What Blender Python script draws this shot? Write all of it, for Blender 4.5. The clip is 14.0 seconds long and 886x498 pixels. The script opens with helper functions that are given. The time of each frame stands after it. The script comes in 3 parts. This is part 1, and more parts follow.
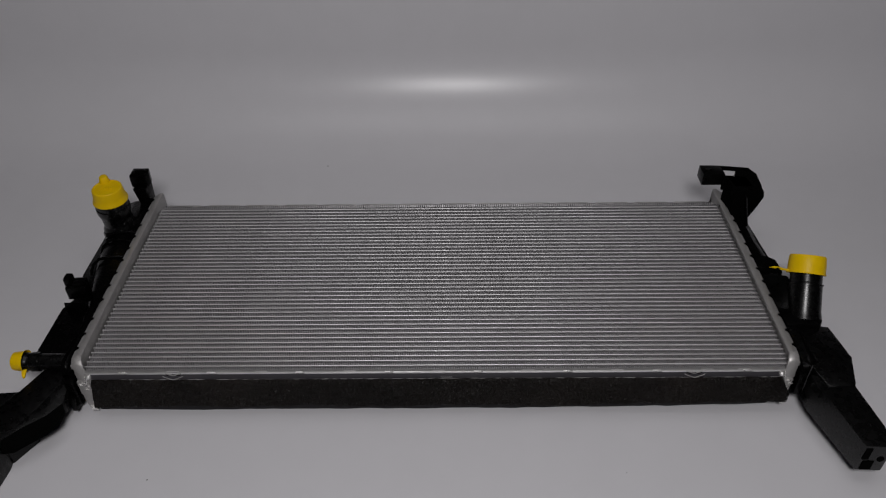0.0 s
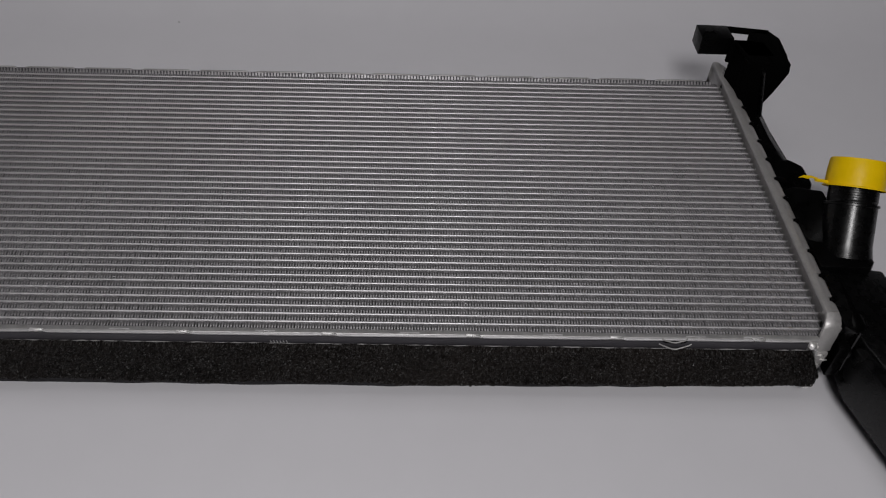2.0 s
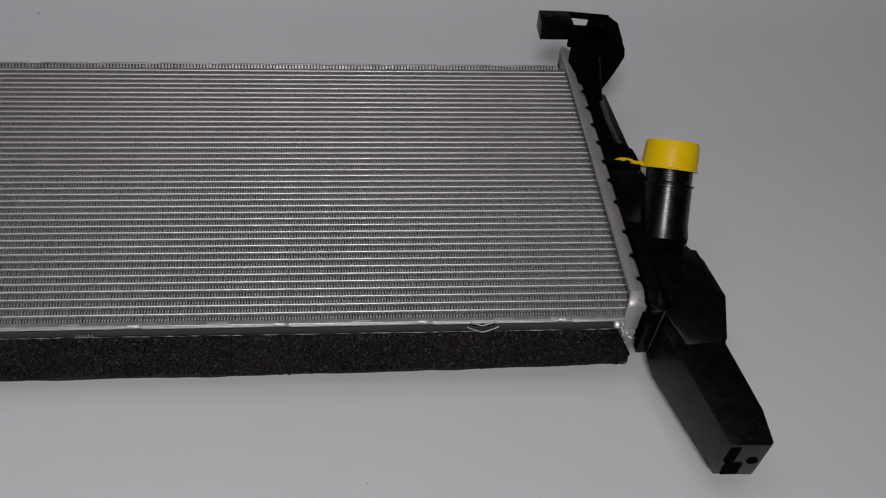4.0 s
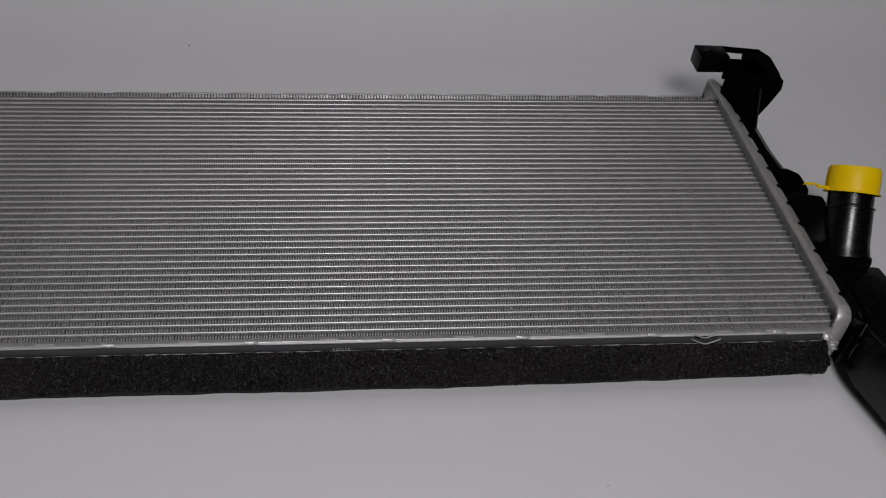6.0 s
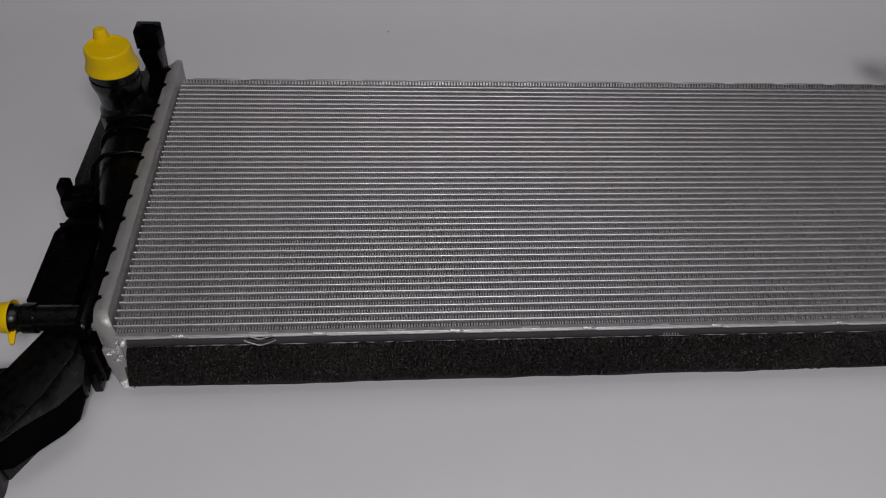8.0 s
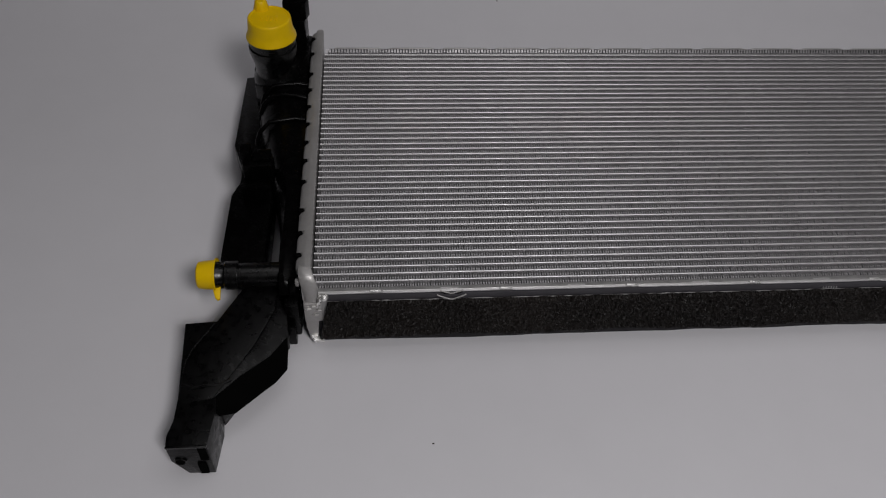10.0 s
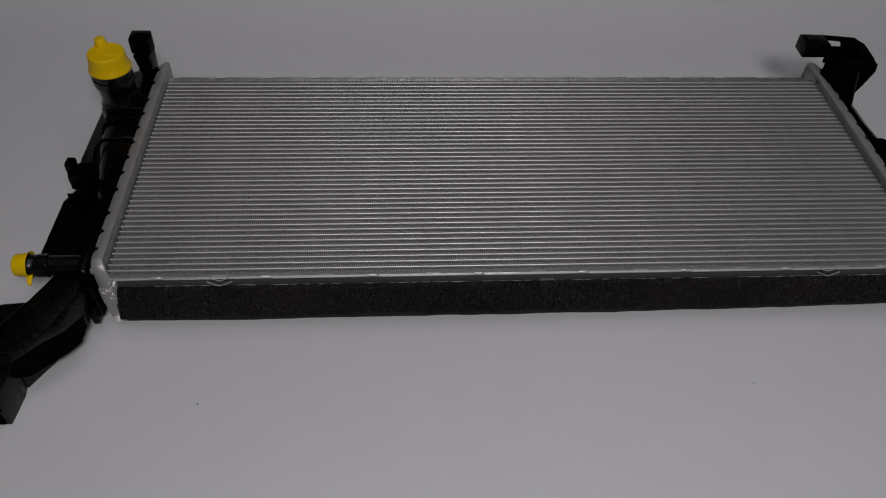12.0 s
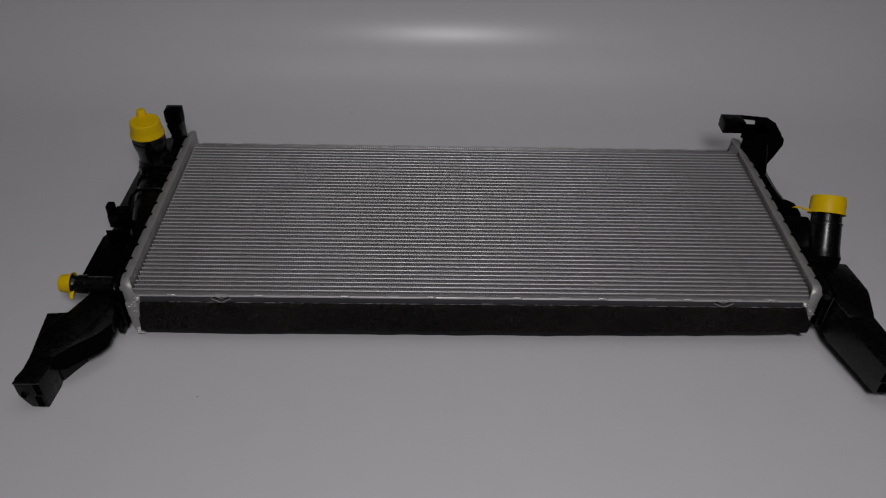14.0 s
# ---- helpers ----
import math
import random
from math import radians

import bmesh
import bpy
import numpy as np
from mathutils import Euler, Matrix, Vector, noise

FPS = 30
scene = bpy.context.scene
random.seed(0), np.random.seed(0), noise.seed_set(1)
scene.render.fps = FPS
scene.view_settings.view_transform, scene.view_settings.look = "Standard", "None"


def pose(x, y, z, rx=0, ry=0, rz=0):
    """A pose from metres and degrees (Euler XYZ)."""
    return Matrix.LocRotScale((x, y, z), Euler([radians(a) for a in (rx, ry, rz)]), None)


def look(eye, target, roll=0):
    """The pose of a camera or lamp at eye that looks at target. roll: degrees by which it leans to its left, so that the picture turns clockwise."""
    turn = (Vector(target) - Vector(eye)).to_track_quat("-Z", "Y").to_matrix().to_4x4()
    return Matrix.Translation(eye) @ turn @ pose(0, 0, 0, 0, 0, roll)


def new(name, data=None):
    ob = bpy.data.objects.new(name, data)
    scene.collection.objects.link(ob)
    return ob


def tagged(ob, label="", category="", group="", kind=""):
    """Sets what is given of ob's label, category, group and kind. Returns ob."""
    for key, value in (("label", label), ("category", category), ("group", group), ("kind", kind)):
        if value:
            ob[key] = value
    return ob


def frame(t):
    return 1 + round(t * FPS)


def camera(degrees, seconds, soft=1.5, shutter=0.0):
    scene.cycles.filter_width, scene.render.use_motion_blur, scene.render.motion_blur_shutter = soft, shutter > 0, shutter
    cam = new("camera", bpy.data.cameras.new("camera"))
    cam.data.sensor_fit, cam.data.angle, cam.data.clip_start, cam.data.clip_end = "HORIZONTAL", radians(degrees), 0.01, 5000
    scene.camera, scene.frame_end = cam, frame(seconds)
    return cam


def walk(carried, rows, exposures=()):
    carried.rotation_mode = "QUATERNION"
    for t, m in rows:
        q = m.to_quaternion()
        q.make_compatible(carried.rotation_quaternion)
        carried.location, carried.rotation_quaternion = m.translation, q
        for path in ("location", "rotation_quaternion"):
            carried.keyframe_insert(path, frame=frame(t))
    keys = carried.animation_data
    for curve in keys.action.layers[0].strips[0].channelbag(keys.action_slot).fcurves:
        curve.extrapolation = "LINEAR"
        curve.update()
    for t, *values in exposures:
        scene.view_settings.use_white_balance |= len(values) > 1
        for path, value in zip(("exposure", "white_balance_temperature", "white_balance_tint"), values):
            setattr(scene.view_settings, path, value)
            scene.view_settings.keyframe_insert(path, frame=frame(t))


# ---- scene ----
cam = camera(59.8, 14.0, 1.15)
# seconds, x, y, z, then the turn about x, y, z in degrees
PATH = [
    (0.0, 0.0239, -0.5654, 0.6823, 50.932, 0.847, 0.390),
    (0.5, 0.0349, -0.5107, 0.6406, 50.715, 0.903, 0.593),
    (1, 0.0500, -0.4389, 0.5851, 48.002, 0.292, 0.406),
    (1.5, 0.0756, -0.3691, 0.5222, 45.620, -0.169, 0.042),
    (2, 0.1130, -0.3228, 0.4675, 44.105, -1.447, -0.107),
    (2.5, 0.1518, -0.3106, 0.4580, 43.433, -2.723, -0.466),
    (2.7, 0.1692, -0.3090, 0.4625, 43.021, -2.958, -0.650),
    (3.2, 0.2022, -0.3080, 0.4625, 42.678, -3.361, -1.337),
    (3.75, 0.2185, -0.3202, 0.4683, 43.038, -2.805, -2.478),
    (4.3, 0.2086, -0.3352, 0.4758, 43.761, -2.096, -3.530),
    (4.8, 0.1723, -0.3415, 0.4807, 44.374, -2.097, -3.983),
    (5, 0.1533, -0.3407, 0.4834, 44.497, -2.408, -4.089),
    (5.5, 0.1012, -0.3414, 0.4845, 45.048, -2.867, -4.096),
    (6, 0.0415, -0.3483, 0.4906, 45.175, -2.983, -3.826),
    (6.5, -0.0157, -0.3572, 0.4942, 45.237, -3.124, -3.567),
    (7, -0.0752, -0.3520, 0.4912, 45.060, -3.190, -3.426),
    (7.5, -0.1379, -0.3435, 0.4930, 44.474, -3.287, -3.631),
    (8, -0.1994, -0.3394, 0.4936, 43.660, -3.248, -3.961),
    (8.5, -0.2619, -0.3331, 0.4913, 43.008, -3.564, -4.708),
    (8.7, -0.2883, -0.3323, 0.4879, 42.962, -3.683, -4.901),
    (9.2, -0.3321, -0.3342, 0.4882, 42.410, -3.672, -5.068),
    (9.75, -0.3390, -0.3492, 0.4971, 41.811, -3.164, -4.469),
    (10.3, -0.3097, -0.3725, 0.5129, 41.434, -2.529, -3.661),
    (10.8, -0.2576, -0.3964, 0.5313, 41.467, -2.184, -3.275),
    (11, -0.2331, -0.4020, 0.5370, 41.409, -2.147, -3.291),
    (11.5, -0.1703, -0.4298, 0.5589, 41.844, -2.004, -3.198),
    (12, -0.1215, -0.4664, 0.5842, 43.140, -1.967, -2.927),
    (12.5, -0.1022, -0.4981, 0.5984, 44.742, -1.884, -2.475),
    (13, -0.0845, -0.5440, 0.6195, 47.017, -1.673, -1.356),
    (13.5, -0.0617, -0.5830, 0.6344, 48.148, -1.593, -0.897),
    (14, -0.0518, -0.6239, 0.6561, 49.597, -1.205, -0.445),
]
EXPOSURE = [(0.0, -0.32), (1.0, -0.27), (2.0, -0.11), (2.5, -0.07), (5.0, -0.1), (7.0, -0.12), (8.5, -0.07), (11.0, -0.35), (12.5, -0.51), (14.0, -0.62)]
walk(cam, [(t, pose(*p)) for t, *p in PATH], EXPOSURE)

# ---- light ----
world = bpy.data.worlds.new("room_air")
scene.world = world
world.use_nodes = True
world.node_tree.nodes["Background"].inputs["Color"].default_value = (0.55, 0.55, 0.62, 1)
world.node_tree.nodes["Background"].inputs["Strength"].default_value = 0.02


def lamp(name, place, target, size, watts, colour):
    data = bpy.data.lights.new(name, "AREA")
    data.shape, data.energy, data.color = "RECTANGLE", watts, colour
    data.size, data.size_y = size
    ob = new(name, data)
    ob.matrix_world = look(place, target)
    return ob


lamp("work_lamp_light", (0.03, -0.87, 1.16), (0.0, 0.10, 0.0), (0.28, 0.22), 11.0, (1.0, 0.98, 0.985))
# unseen broad fill added overhead, for the soft shadows under the parts
lamp("overhead_fill_light", (0.05, 0.12, 1.85), (0.05, 0.12, 0.0), (1.5, 1.0), 5.5, (1.0, 0.985, 1.0))


# ---- materials ----
def material(name, colour, rough=0.5, metal=0.0, grain=60.0, vary=0.15, bump=0.1, bump_scale=300.0, blotch=6.0, rough_vary=0.1, spec=0.5, piece=0.0):
    """A principled surface with two scales of colour change and a fine bump, in metres."""
    m = bpy.data.materials.new(name)
    m.use_nodes = True
    n, l = m.node_tree.nodes, m.node_tree.links
    bsdf = n["Principled BSDF"]
    bsdf.inputs["Metallic"].default_value = metal
    bsdf.inputs["Specular IOR Level"].default_value = spec
    place = n.new("ShaderNodeTexCoord")
    fine, wide, ridge = (n.new("ShaderNodeTexNoise") for _ in range(3))
    for tex, s, d in ((fine, grain, 6), (wide, blotch, 3), (ridge, bump_scale, 4)):
        tex.inputs["Scale"].default_value, tex.inputs["Detail"].default_value = s, d
        l.new(place.outputs["Object"], tex.inputs["Vector"])
    add = n.new("ShaderNodeMath")
    add.operation = "ADD"
    l.new(fine.outputs["Fac"], add.inputs[0])
    l.new(wide.outputs["Fac"], add.inputs[1])
    last = add
    if piece:
        info = n.new("ShaderNodeObjectInfo")
        mul = n.new("ShaderNodeMath")
        mul.operation = "MULTIPLY_ADD"
        mul.inputs[1].default_value = piece
        l.new(info.outputs["Random"], mul.inputs[0])
        l.new(add.outputs[0], mul.inputs[2])
        last = mul
    span = n.new("ShaderNodeMapRange")
    span.inputs["From Min"].default_value, span.inputs["From Max"].default_value = 0.6, 1.4 + piece
    span.inputs["To Min"].default_value, span.inputs["To Max"].default_value = 1 - vary, 1 + vary
    l.new(last.outputs[0], span.inputs["Value"])
    mix = n.new("ShaderNodeVectorMath")
    mix.operation = "SCALE"
    mix.inputs[0].default_value = colour[:3]
    l.new(span.outputs[0], mix.inputs["Scale"])
    l.new(mix.outputs[0], bsdf.inputs["Base Color"])
    gloss = n.new("ShaderNodeMapRange")
    gloss.inputs["From Min"].default_value, gloss.inputs["From Max"].default_value = 0.3, 0.7
    gloss.inputs["To Min"].default_value, gloss.inputs["To Max"].default_value = max(rough - rough_vary, 0.02), min(rough + rough_vary, 1)
    l.new(fine.outputs["Fac"], gloss.inputs["Value"])
    l.new(gloss.outputs[0], bsdf.inputs["Roughness"])
    if bump:
        b = n.new("ShaderNodeBump")
        b.inputs["Strength"].default_value, b.inputs["Distance"].default_value = bump, 0.001
        l.new(ridge.outputs["Fac"], b.inputs["Height"])
        l.new(b.outputs[0], bsdf.inputs["Normal"])
    return m


TABLE = material("white_board", (0.652, 0.642, 0.669), 0.30, grain=25, vary=0.02, bump=0.0, blotch=3, rough_vary=0.0, spec=0.45)
WALL = material("painted_wall", (0.05, 0.05, 0.055), 0.8, grain=40, vary=0.05)
CEILING = material("painted_ceiling", (0.5, 0.49, 0.48), 0.8, grain=40, vary=0.05)
ALU = material("brazed_aluminium", (0.385, 0.374, 0.368), 0.45, 0.5, grain=500, vary=0.16, bump=0.14, bump_scale=900, blotch=60, rough_vary=0.12)
TUBE = material("tube_aluminium", (0.585, 0.573, 0.583), 0.50, 0.92, grain=220, vary=0.14, bump=0.08, bump_scale=1200, blotch=18, piece=0.25)
FIN = material("fin_aluminium", (0.32, 0.311, 0.318), 0.50, 0.82, grain=500, vary=0.18, bump=0.0, blotch=14, piece=0.3)
LIP = material("rolled_lip_aluminium", (0.60, 0.59, 0.595), 0.40, 0.55, grain=300, vary=0.10, bump=0.08, bump_scale=900, blotch=20)
RAIL = material("dull_rail_aluminium", (0.36, 0.353, 0.35), 0.46, 0.5, grain=160, vary=0.2, bump=0.15, bump_scale=700, blotch=25, rough_vary=0.12)
# dull rail metal, with the shade on its faces mixed into the colour
SHADED_ALU = material("shaded_rail_aluminium", (0.052, 0.049, 0.056), 0.5, 0.3, grain=150, vary=0.2, bump=0.1, bump_scale=900, blotch=20)
PLASTIC = material("black_nylon", (0.0014, 0.0013, 0.0014), 0.26, grain=140, vary=0.3, bump=0.05, bump_scale=500, blotch=18, rough_vary=0.05, spec=0.09)
SATIN = material("satin_black_nylon", (0.0014, 0.0014, 0.0015), 0.28, grain=140, vary=0.3, bump=0.06, bump_scale=400, blotch=18, rough_vary=0.06, spec=0.45)
SCUFFED = material("scuffed_black_nylon", (0.0018, 0.0017, 0.0019), 0.32, grain=160, vary=0.5, bump=0.16, bump_scale=420, blotch=40, rough_vary=0.16, spec=0.20)
BRAZE = material("braze_metal", (0.85, 0.84, 0.82), 0.30, 0.75, grain=200, vary=0.1, bump=0.3, bump_scale=500, blotch=60)
YELLOW = material("yellow_polythene", (0.80, 0.52, 0.0015), 0.42, grain=80, vary=0.07, bump=0.28, bump_scale=260, blotch=20, spec=0.2)
HOLLOW = material("deep_black_nylon", (0.0014, 0.0014, 0.0015), 0.34, grain=140, vary=0.3, bump=0.05, bump_scale=400, blotch=18, spec=0.10)
# near-black: the contact shade below the foam is put into this colour
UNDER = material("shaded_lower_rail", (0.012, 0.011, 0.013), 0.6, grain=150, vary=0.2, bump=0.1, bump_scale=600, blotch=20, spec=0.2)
# lighter grey that paints the highlight along the web's edge
LIT_EDGE = material("highlight_grey_nylon", (0.035, 0.034, 0.036), 0.5, grain=200, vary=0.3, bump=0.1, bump_scale=600, blotch=40, spec=0.4)
# matte black nylon, also used for the shade inside slots, holes and cuts
RECESS = material("matte_nylon_and_recess_shade", (0.0015, 0.0015, 0.0015), 0.9, bump=0.0, vary=0.1, spec=0.02)
SPECK = material("grey_dust", (0.03, 0.028, 0.026), 0.9, bump=0.0, vary=0.1)


def foam_material():
    m = material("black_foam", (0.0078, 0.0062, 0.0055), 0.40, grain=380, vary=0.95, bump=0.0, blotch=12, rough_vary=0.12, spec=0.18)
    return m


FOAM = foam_material()


# ---- mesh helpers ----
def mesh_of(name, bm, mat, smooth=True):
    bmesh.ops.recalc_face_normals(bm, faces=bm.faces)
    me = bpy.data.meshes.new(name)
    bm.to_mesh(me)
    bm.free()
    me.materials.append(mat)
    if smooth:
        for p in me.polygons:
            p.use_smooth = True
        me.set_sharp_from_angle(angle=radians(38))
    return me


def part(name, bm, mat, parent=None, label="", smooth=True):
    ob = new(name, mesh_of(name, bm, mat, smooth))
    ob.parent = parent
    if label:
        tagged(ob, label)
    return ob


def bevel(bm, width, segments=2):
    edges = [e for e in bm.edges if e.is_manifold and e.calc_face_angle(0) > radians(25)]
    bmesh.ops.bevel(bm, geom=edges, offset=width, segments=segments, profile=0.6, affect="EDGES", clamp_overlap=True)
    return bm


def prism(points, low, high, round_off=0.0, axis="z"):
    """An outline drawn in two axes, drawn out from low to high along the third."""
    bm = bmesh.new()
    put = {"z": lambda a, b, c: (a, b, c), "x": lambda a, b, c: (c, a, b), "y": lambda a, b, c: (a, c, b)}[axis]
    rings = [[bm.verts.new(put(a, b, c)) for a, b in points] for c in (low, high)]
    bm.faces.new(rings[0])
    bm.faces.new(rings[1])
    for i in range(len(points)):
        j = (i + 1) % len(points)
        bm.faces.new((rings[0][i], rings[0][j], rings[1][j], rings[1][i]))
    bmesh.ops.recalc_face_normals(bm, faces=bm.faces)
    return bevel(bm, round_off) if round_off else bm


def block(x0, x1, y0, y1, z0, z1, round_off=0.0):
    return prism([(x0, y0), (x1, y0), (x1, y1), (x0, y1)], z0, z1, round_off)


def slab(outline, bottoms, round_off=0.0):
    """A plate whose corners (x, y, z) may lie at different heights; bottoms: one height, or one for each corner."""
    bm = bmesh.new()
    low = bottoms if isinstance(bottoms, (list, tuple)) else [bottoms] * len(outline)
    top = [bm.verts.new(p) for p in outline]
    base = [bm.verts.new((p[0], p[1], b)) for p, b in zip(outline, low)]
    bm.faces.new(top)
    bm.faces.new(base[::-1])
    for i in range(len(top)):
        j = (i + 1) % len(top)
        bm.faces.new((top[i], base[i], base[j], top[j]))
    bmesh.ops.recalc_face_normals(bm, faces=bm.faces)
    return bevel(bm, round_off) if round_off else bm


def loft(low, high, round_off=0.0):
    """A closed body between a lower and an upper outline of as many corners."""
    bm = bmesh.new()
    base, top = [bm.verts.new(p) for p in low], [bm.verts.new(p) for p in high]
    bm.faces.new(top)
    bm.faces.new(base[::-1])
    for i in range(len(top)):
        j = (i + 1) % len(top)
        bm.faces.new((top[i], base[i], base[j], top[j]))
    bmesh.ops.recalc_face_normals(bm, faces=bm.faces)
    return bevel(bm, round_off) if round_off else bm


def lathe(profile, place=(0, 0, 0), turn=(0, 0, 0), sides=40, squash=1.0):
    """Rings (radius, height) turned round z; a radius of 0 closes it."""
    bm = bmesh.new()
    m = pose(*place, *turn)
    rings = []
    for r, h in profile:
        if r == 0:
            rings.append([bm.verts.new(m @ Vector((0, 0, h)))])
        else:
            rings.append([bm.verts.new(m @ Vector((r * math.cos(a), squash * r * math.sin(a), h))) for a in (2 * math.pi * i / sides for i in range(sides))])
    for a, b in zip(rings, rings[1:]):
        for i in range(sides):
            j = (i + 1) % sides
            quad = [a[i % len(a)], a[j % len(a)], b[j % len(b)], b[i % len(b)]]
            quad = list(dict.fromkeys(quad))
            if len(quad) > 2:
                bm.faces.new(quad)
    return bm


def sweep(path, radius, sides=12):
    """A round bar along points, or with a radius for each point."""
    bm = bmesh.new()
    radii = radius if isinstance(radius, (list, tuple)) else [radius] * len(path)
    pts = [Vector(p) for p in path]
    rings = []
    for i, p in enumerate(pts):
        way = (pts[min(i + 1, len(pts) - 1)] - pts[max(i - 1, 0)]).normalized()
        q = way.to_track_quat("Z", "Y")
        rings.append([bm.verts.new(p + q @ Vector((radii[i] * math.cos(a), radii[i] * math.sin(a), 0))) for a in (2 * math.pi * k / sides for k in range(sides))])
    for a, b in zip(rings, rings[1:]):
        for i in range(sides):
            j = (i + 1) % sides
            bm.faces.new((a[i], a[j], b[j], b[i]))
    bm.faces.new(rings[0][::-1])
    bm.faces.new(rings[-1])
    return bm


def merge(*bms):
    out = bmesh.new()
    for b in bms:
        me = bpy.data.meshes.new("piece")
        b.to_mesh(me)
        b.free()
        out.from_mesh(me)
        bpy.data.meshes.remove(me)
    return out


# ---- the table with its swept-up backdrop, and the room ----
def backdrop_sheet():
    bm = bmesh.new()
    line = [(-1.6, 0.0), (-0.8, 0.0), (0.0, 0.0), (0.40, 0.0), (0.46, 0.0)]
    # the bend tightens evenly from flat to upright
    y, z, a = 0.46, 0.0, 0.0
    while a < 80:
        step = 0.004
        a += math.degrees(step / (0.55 - 0.39 * min(1.0, (y - 0.46) / 0.05)))
        y, z = y + step * math.cos(math.radians(a)), z + step * math.sin(math.radians(a))
        line.append((y, z))
    line += [(y + 0.17 * k, z + 0.98 * k) for k in (0.04, 0.08, 0.12)]
    cols = [-1.9 + 0.19 * k for k in range(21)]
    grid = [[bm.verts.new((x, a, b)) for x in cols] for a, b in line]
    for r, s in zip(grid, grid[1:]):
        for i in range(len(cols) - 1):
            bm.faces.new((r[i], r[i + 1], s[i + 1], s[i]))
    thick = bmesh.ops.extrude_face_region(bm, geom=bm.faces[:])
    for v in thick["geom"]:
        if isinstance(v, bmesh.types.BMVert):
            v.co += Vector((0, 0.0, -0.004)) if v.co.z < 0.03 else Vector((0, 0.004, -0.002))
    return bm


sheet = part("table_top", backdrop_sheet(), TABLE)
tagged(sheet, "smooth white board laid flat and swept up behind the radiator", "table top", kind="structure")
for name, bm in (("wall_south", block(-2.4, 2.4, -2.3, -2.2, -0.75, 1.9)), ("wall_north", block(-2.4, 2.4, 1.6, 1.7, -0.75, 1.9)),
                 ("wall_west", block(-2.5, -2.4, -2.3, 1.7, -0.75, 1.9)), ("wall_east", block(2.4, 2.5, -2.3, 1.7, -0.75, 1.9)),
                 ("ceiling", block(-2.5, 2.5, -2.3, 1.7, 1.9, 2.0)), ("floor", block(-2.5, 2.5, -2.3, 1.7, -0.85, -0.75))):
    tagged(part(name, bm, CEILING if name == "ceiling" else WALL), "plain grey painted " + name.split("_")[0], name.split("_")[0], kind="structure")


# ---- the radiator ----
radiator = tagged(new("car_radiator"), "silver aluminium car radiator with black plastic end tanks lying flat", "car radiator")
WEST, EAST = -0.3798, 0.3842          # ends of the tubes at the header plates
TOP = 0.0604          # crest of the tubes
TUBES, PITCH, FIRST = 42, 0.00700, 0.0028


def header_profile(side):
    """Half section of a header plate: distance from the middle of the core, height."""
    inner = 0.3812 if side < 0 else 0.3843
    wall = [(inner, 0.030), (inner, 0.0600), (inner - 0.0004, 0.0650), (0.3812, 0.0690), (0.3805, 0.0712), (0.3804, 0.0726), (0.3811, 0.0735)]
    return wall + [ (0.3828, 0.0738), (0.3848, 0.0738),
            (0.3862, 0.0735), (0.3872, 0.0730), (0.3877, 0.0718), (0.3877, 0.0640), (0.3874, 0.0620), (0.3868, 0.0600), (0.3850, 0.0580), (0.3850, 0.030)]


def header(side):
    """One long pressed plate with rounded ends that turn down at both edges of the core."""
    bm = bmesh.new()
    prof = header_profile(side)
    rings = []
    stations = [(-0.0060, -0.0330, 0.90), (-0.0060, -0.0130, 0.95), (-0.0052, -0.0075, 1.0), (-0.0030, -0.0035, 1.0), (0.0010, -0.0010, 1.0), (0.0060, 0.0, 1.0)]
    ys = stations + [(0.0060 + 0.0100 * k, 0.0, 1.0) for k in range(1, 30)]
    ys += [(0.3060, 0.0, 1.0), (0.3110, -0.0005, 0.92), (0.3150, -0.0022, 0.80), (0.3175, -0.0065, 0.66), (0.3185, -0.0160, 0.60), (0.3185, -0.0380, 0.60)]
    for y, drop, wide in ys:
        rings.append([bm.verts.new((side * (0.3850 + (x - 0.3850) * wide), y, max(z + drop * (1 if z > 0.05 else 0.0), 0.028))) for x, z in prof])
    for a, b in zip(rings, rings[1:]):
        for i in range(len(prof)):
            j = (i + 1) % len(prof)
            bm.faces.new((a[i], a[j], b[j], b[i]))
    bm.faces.new(rings[0])
    bm.faces.new(rings[-1])
    return bm


NOTCHES = (0.018, 0.040, 0.064, 0.096, 0.121, 0.144, 0.168, 0.192, 0.216, 0.240, 0.272, 0.297)


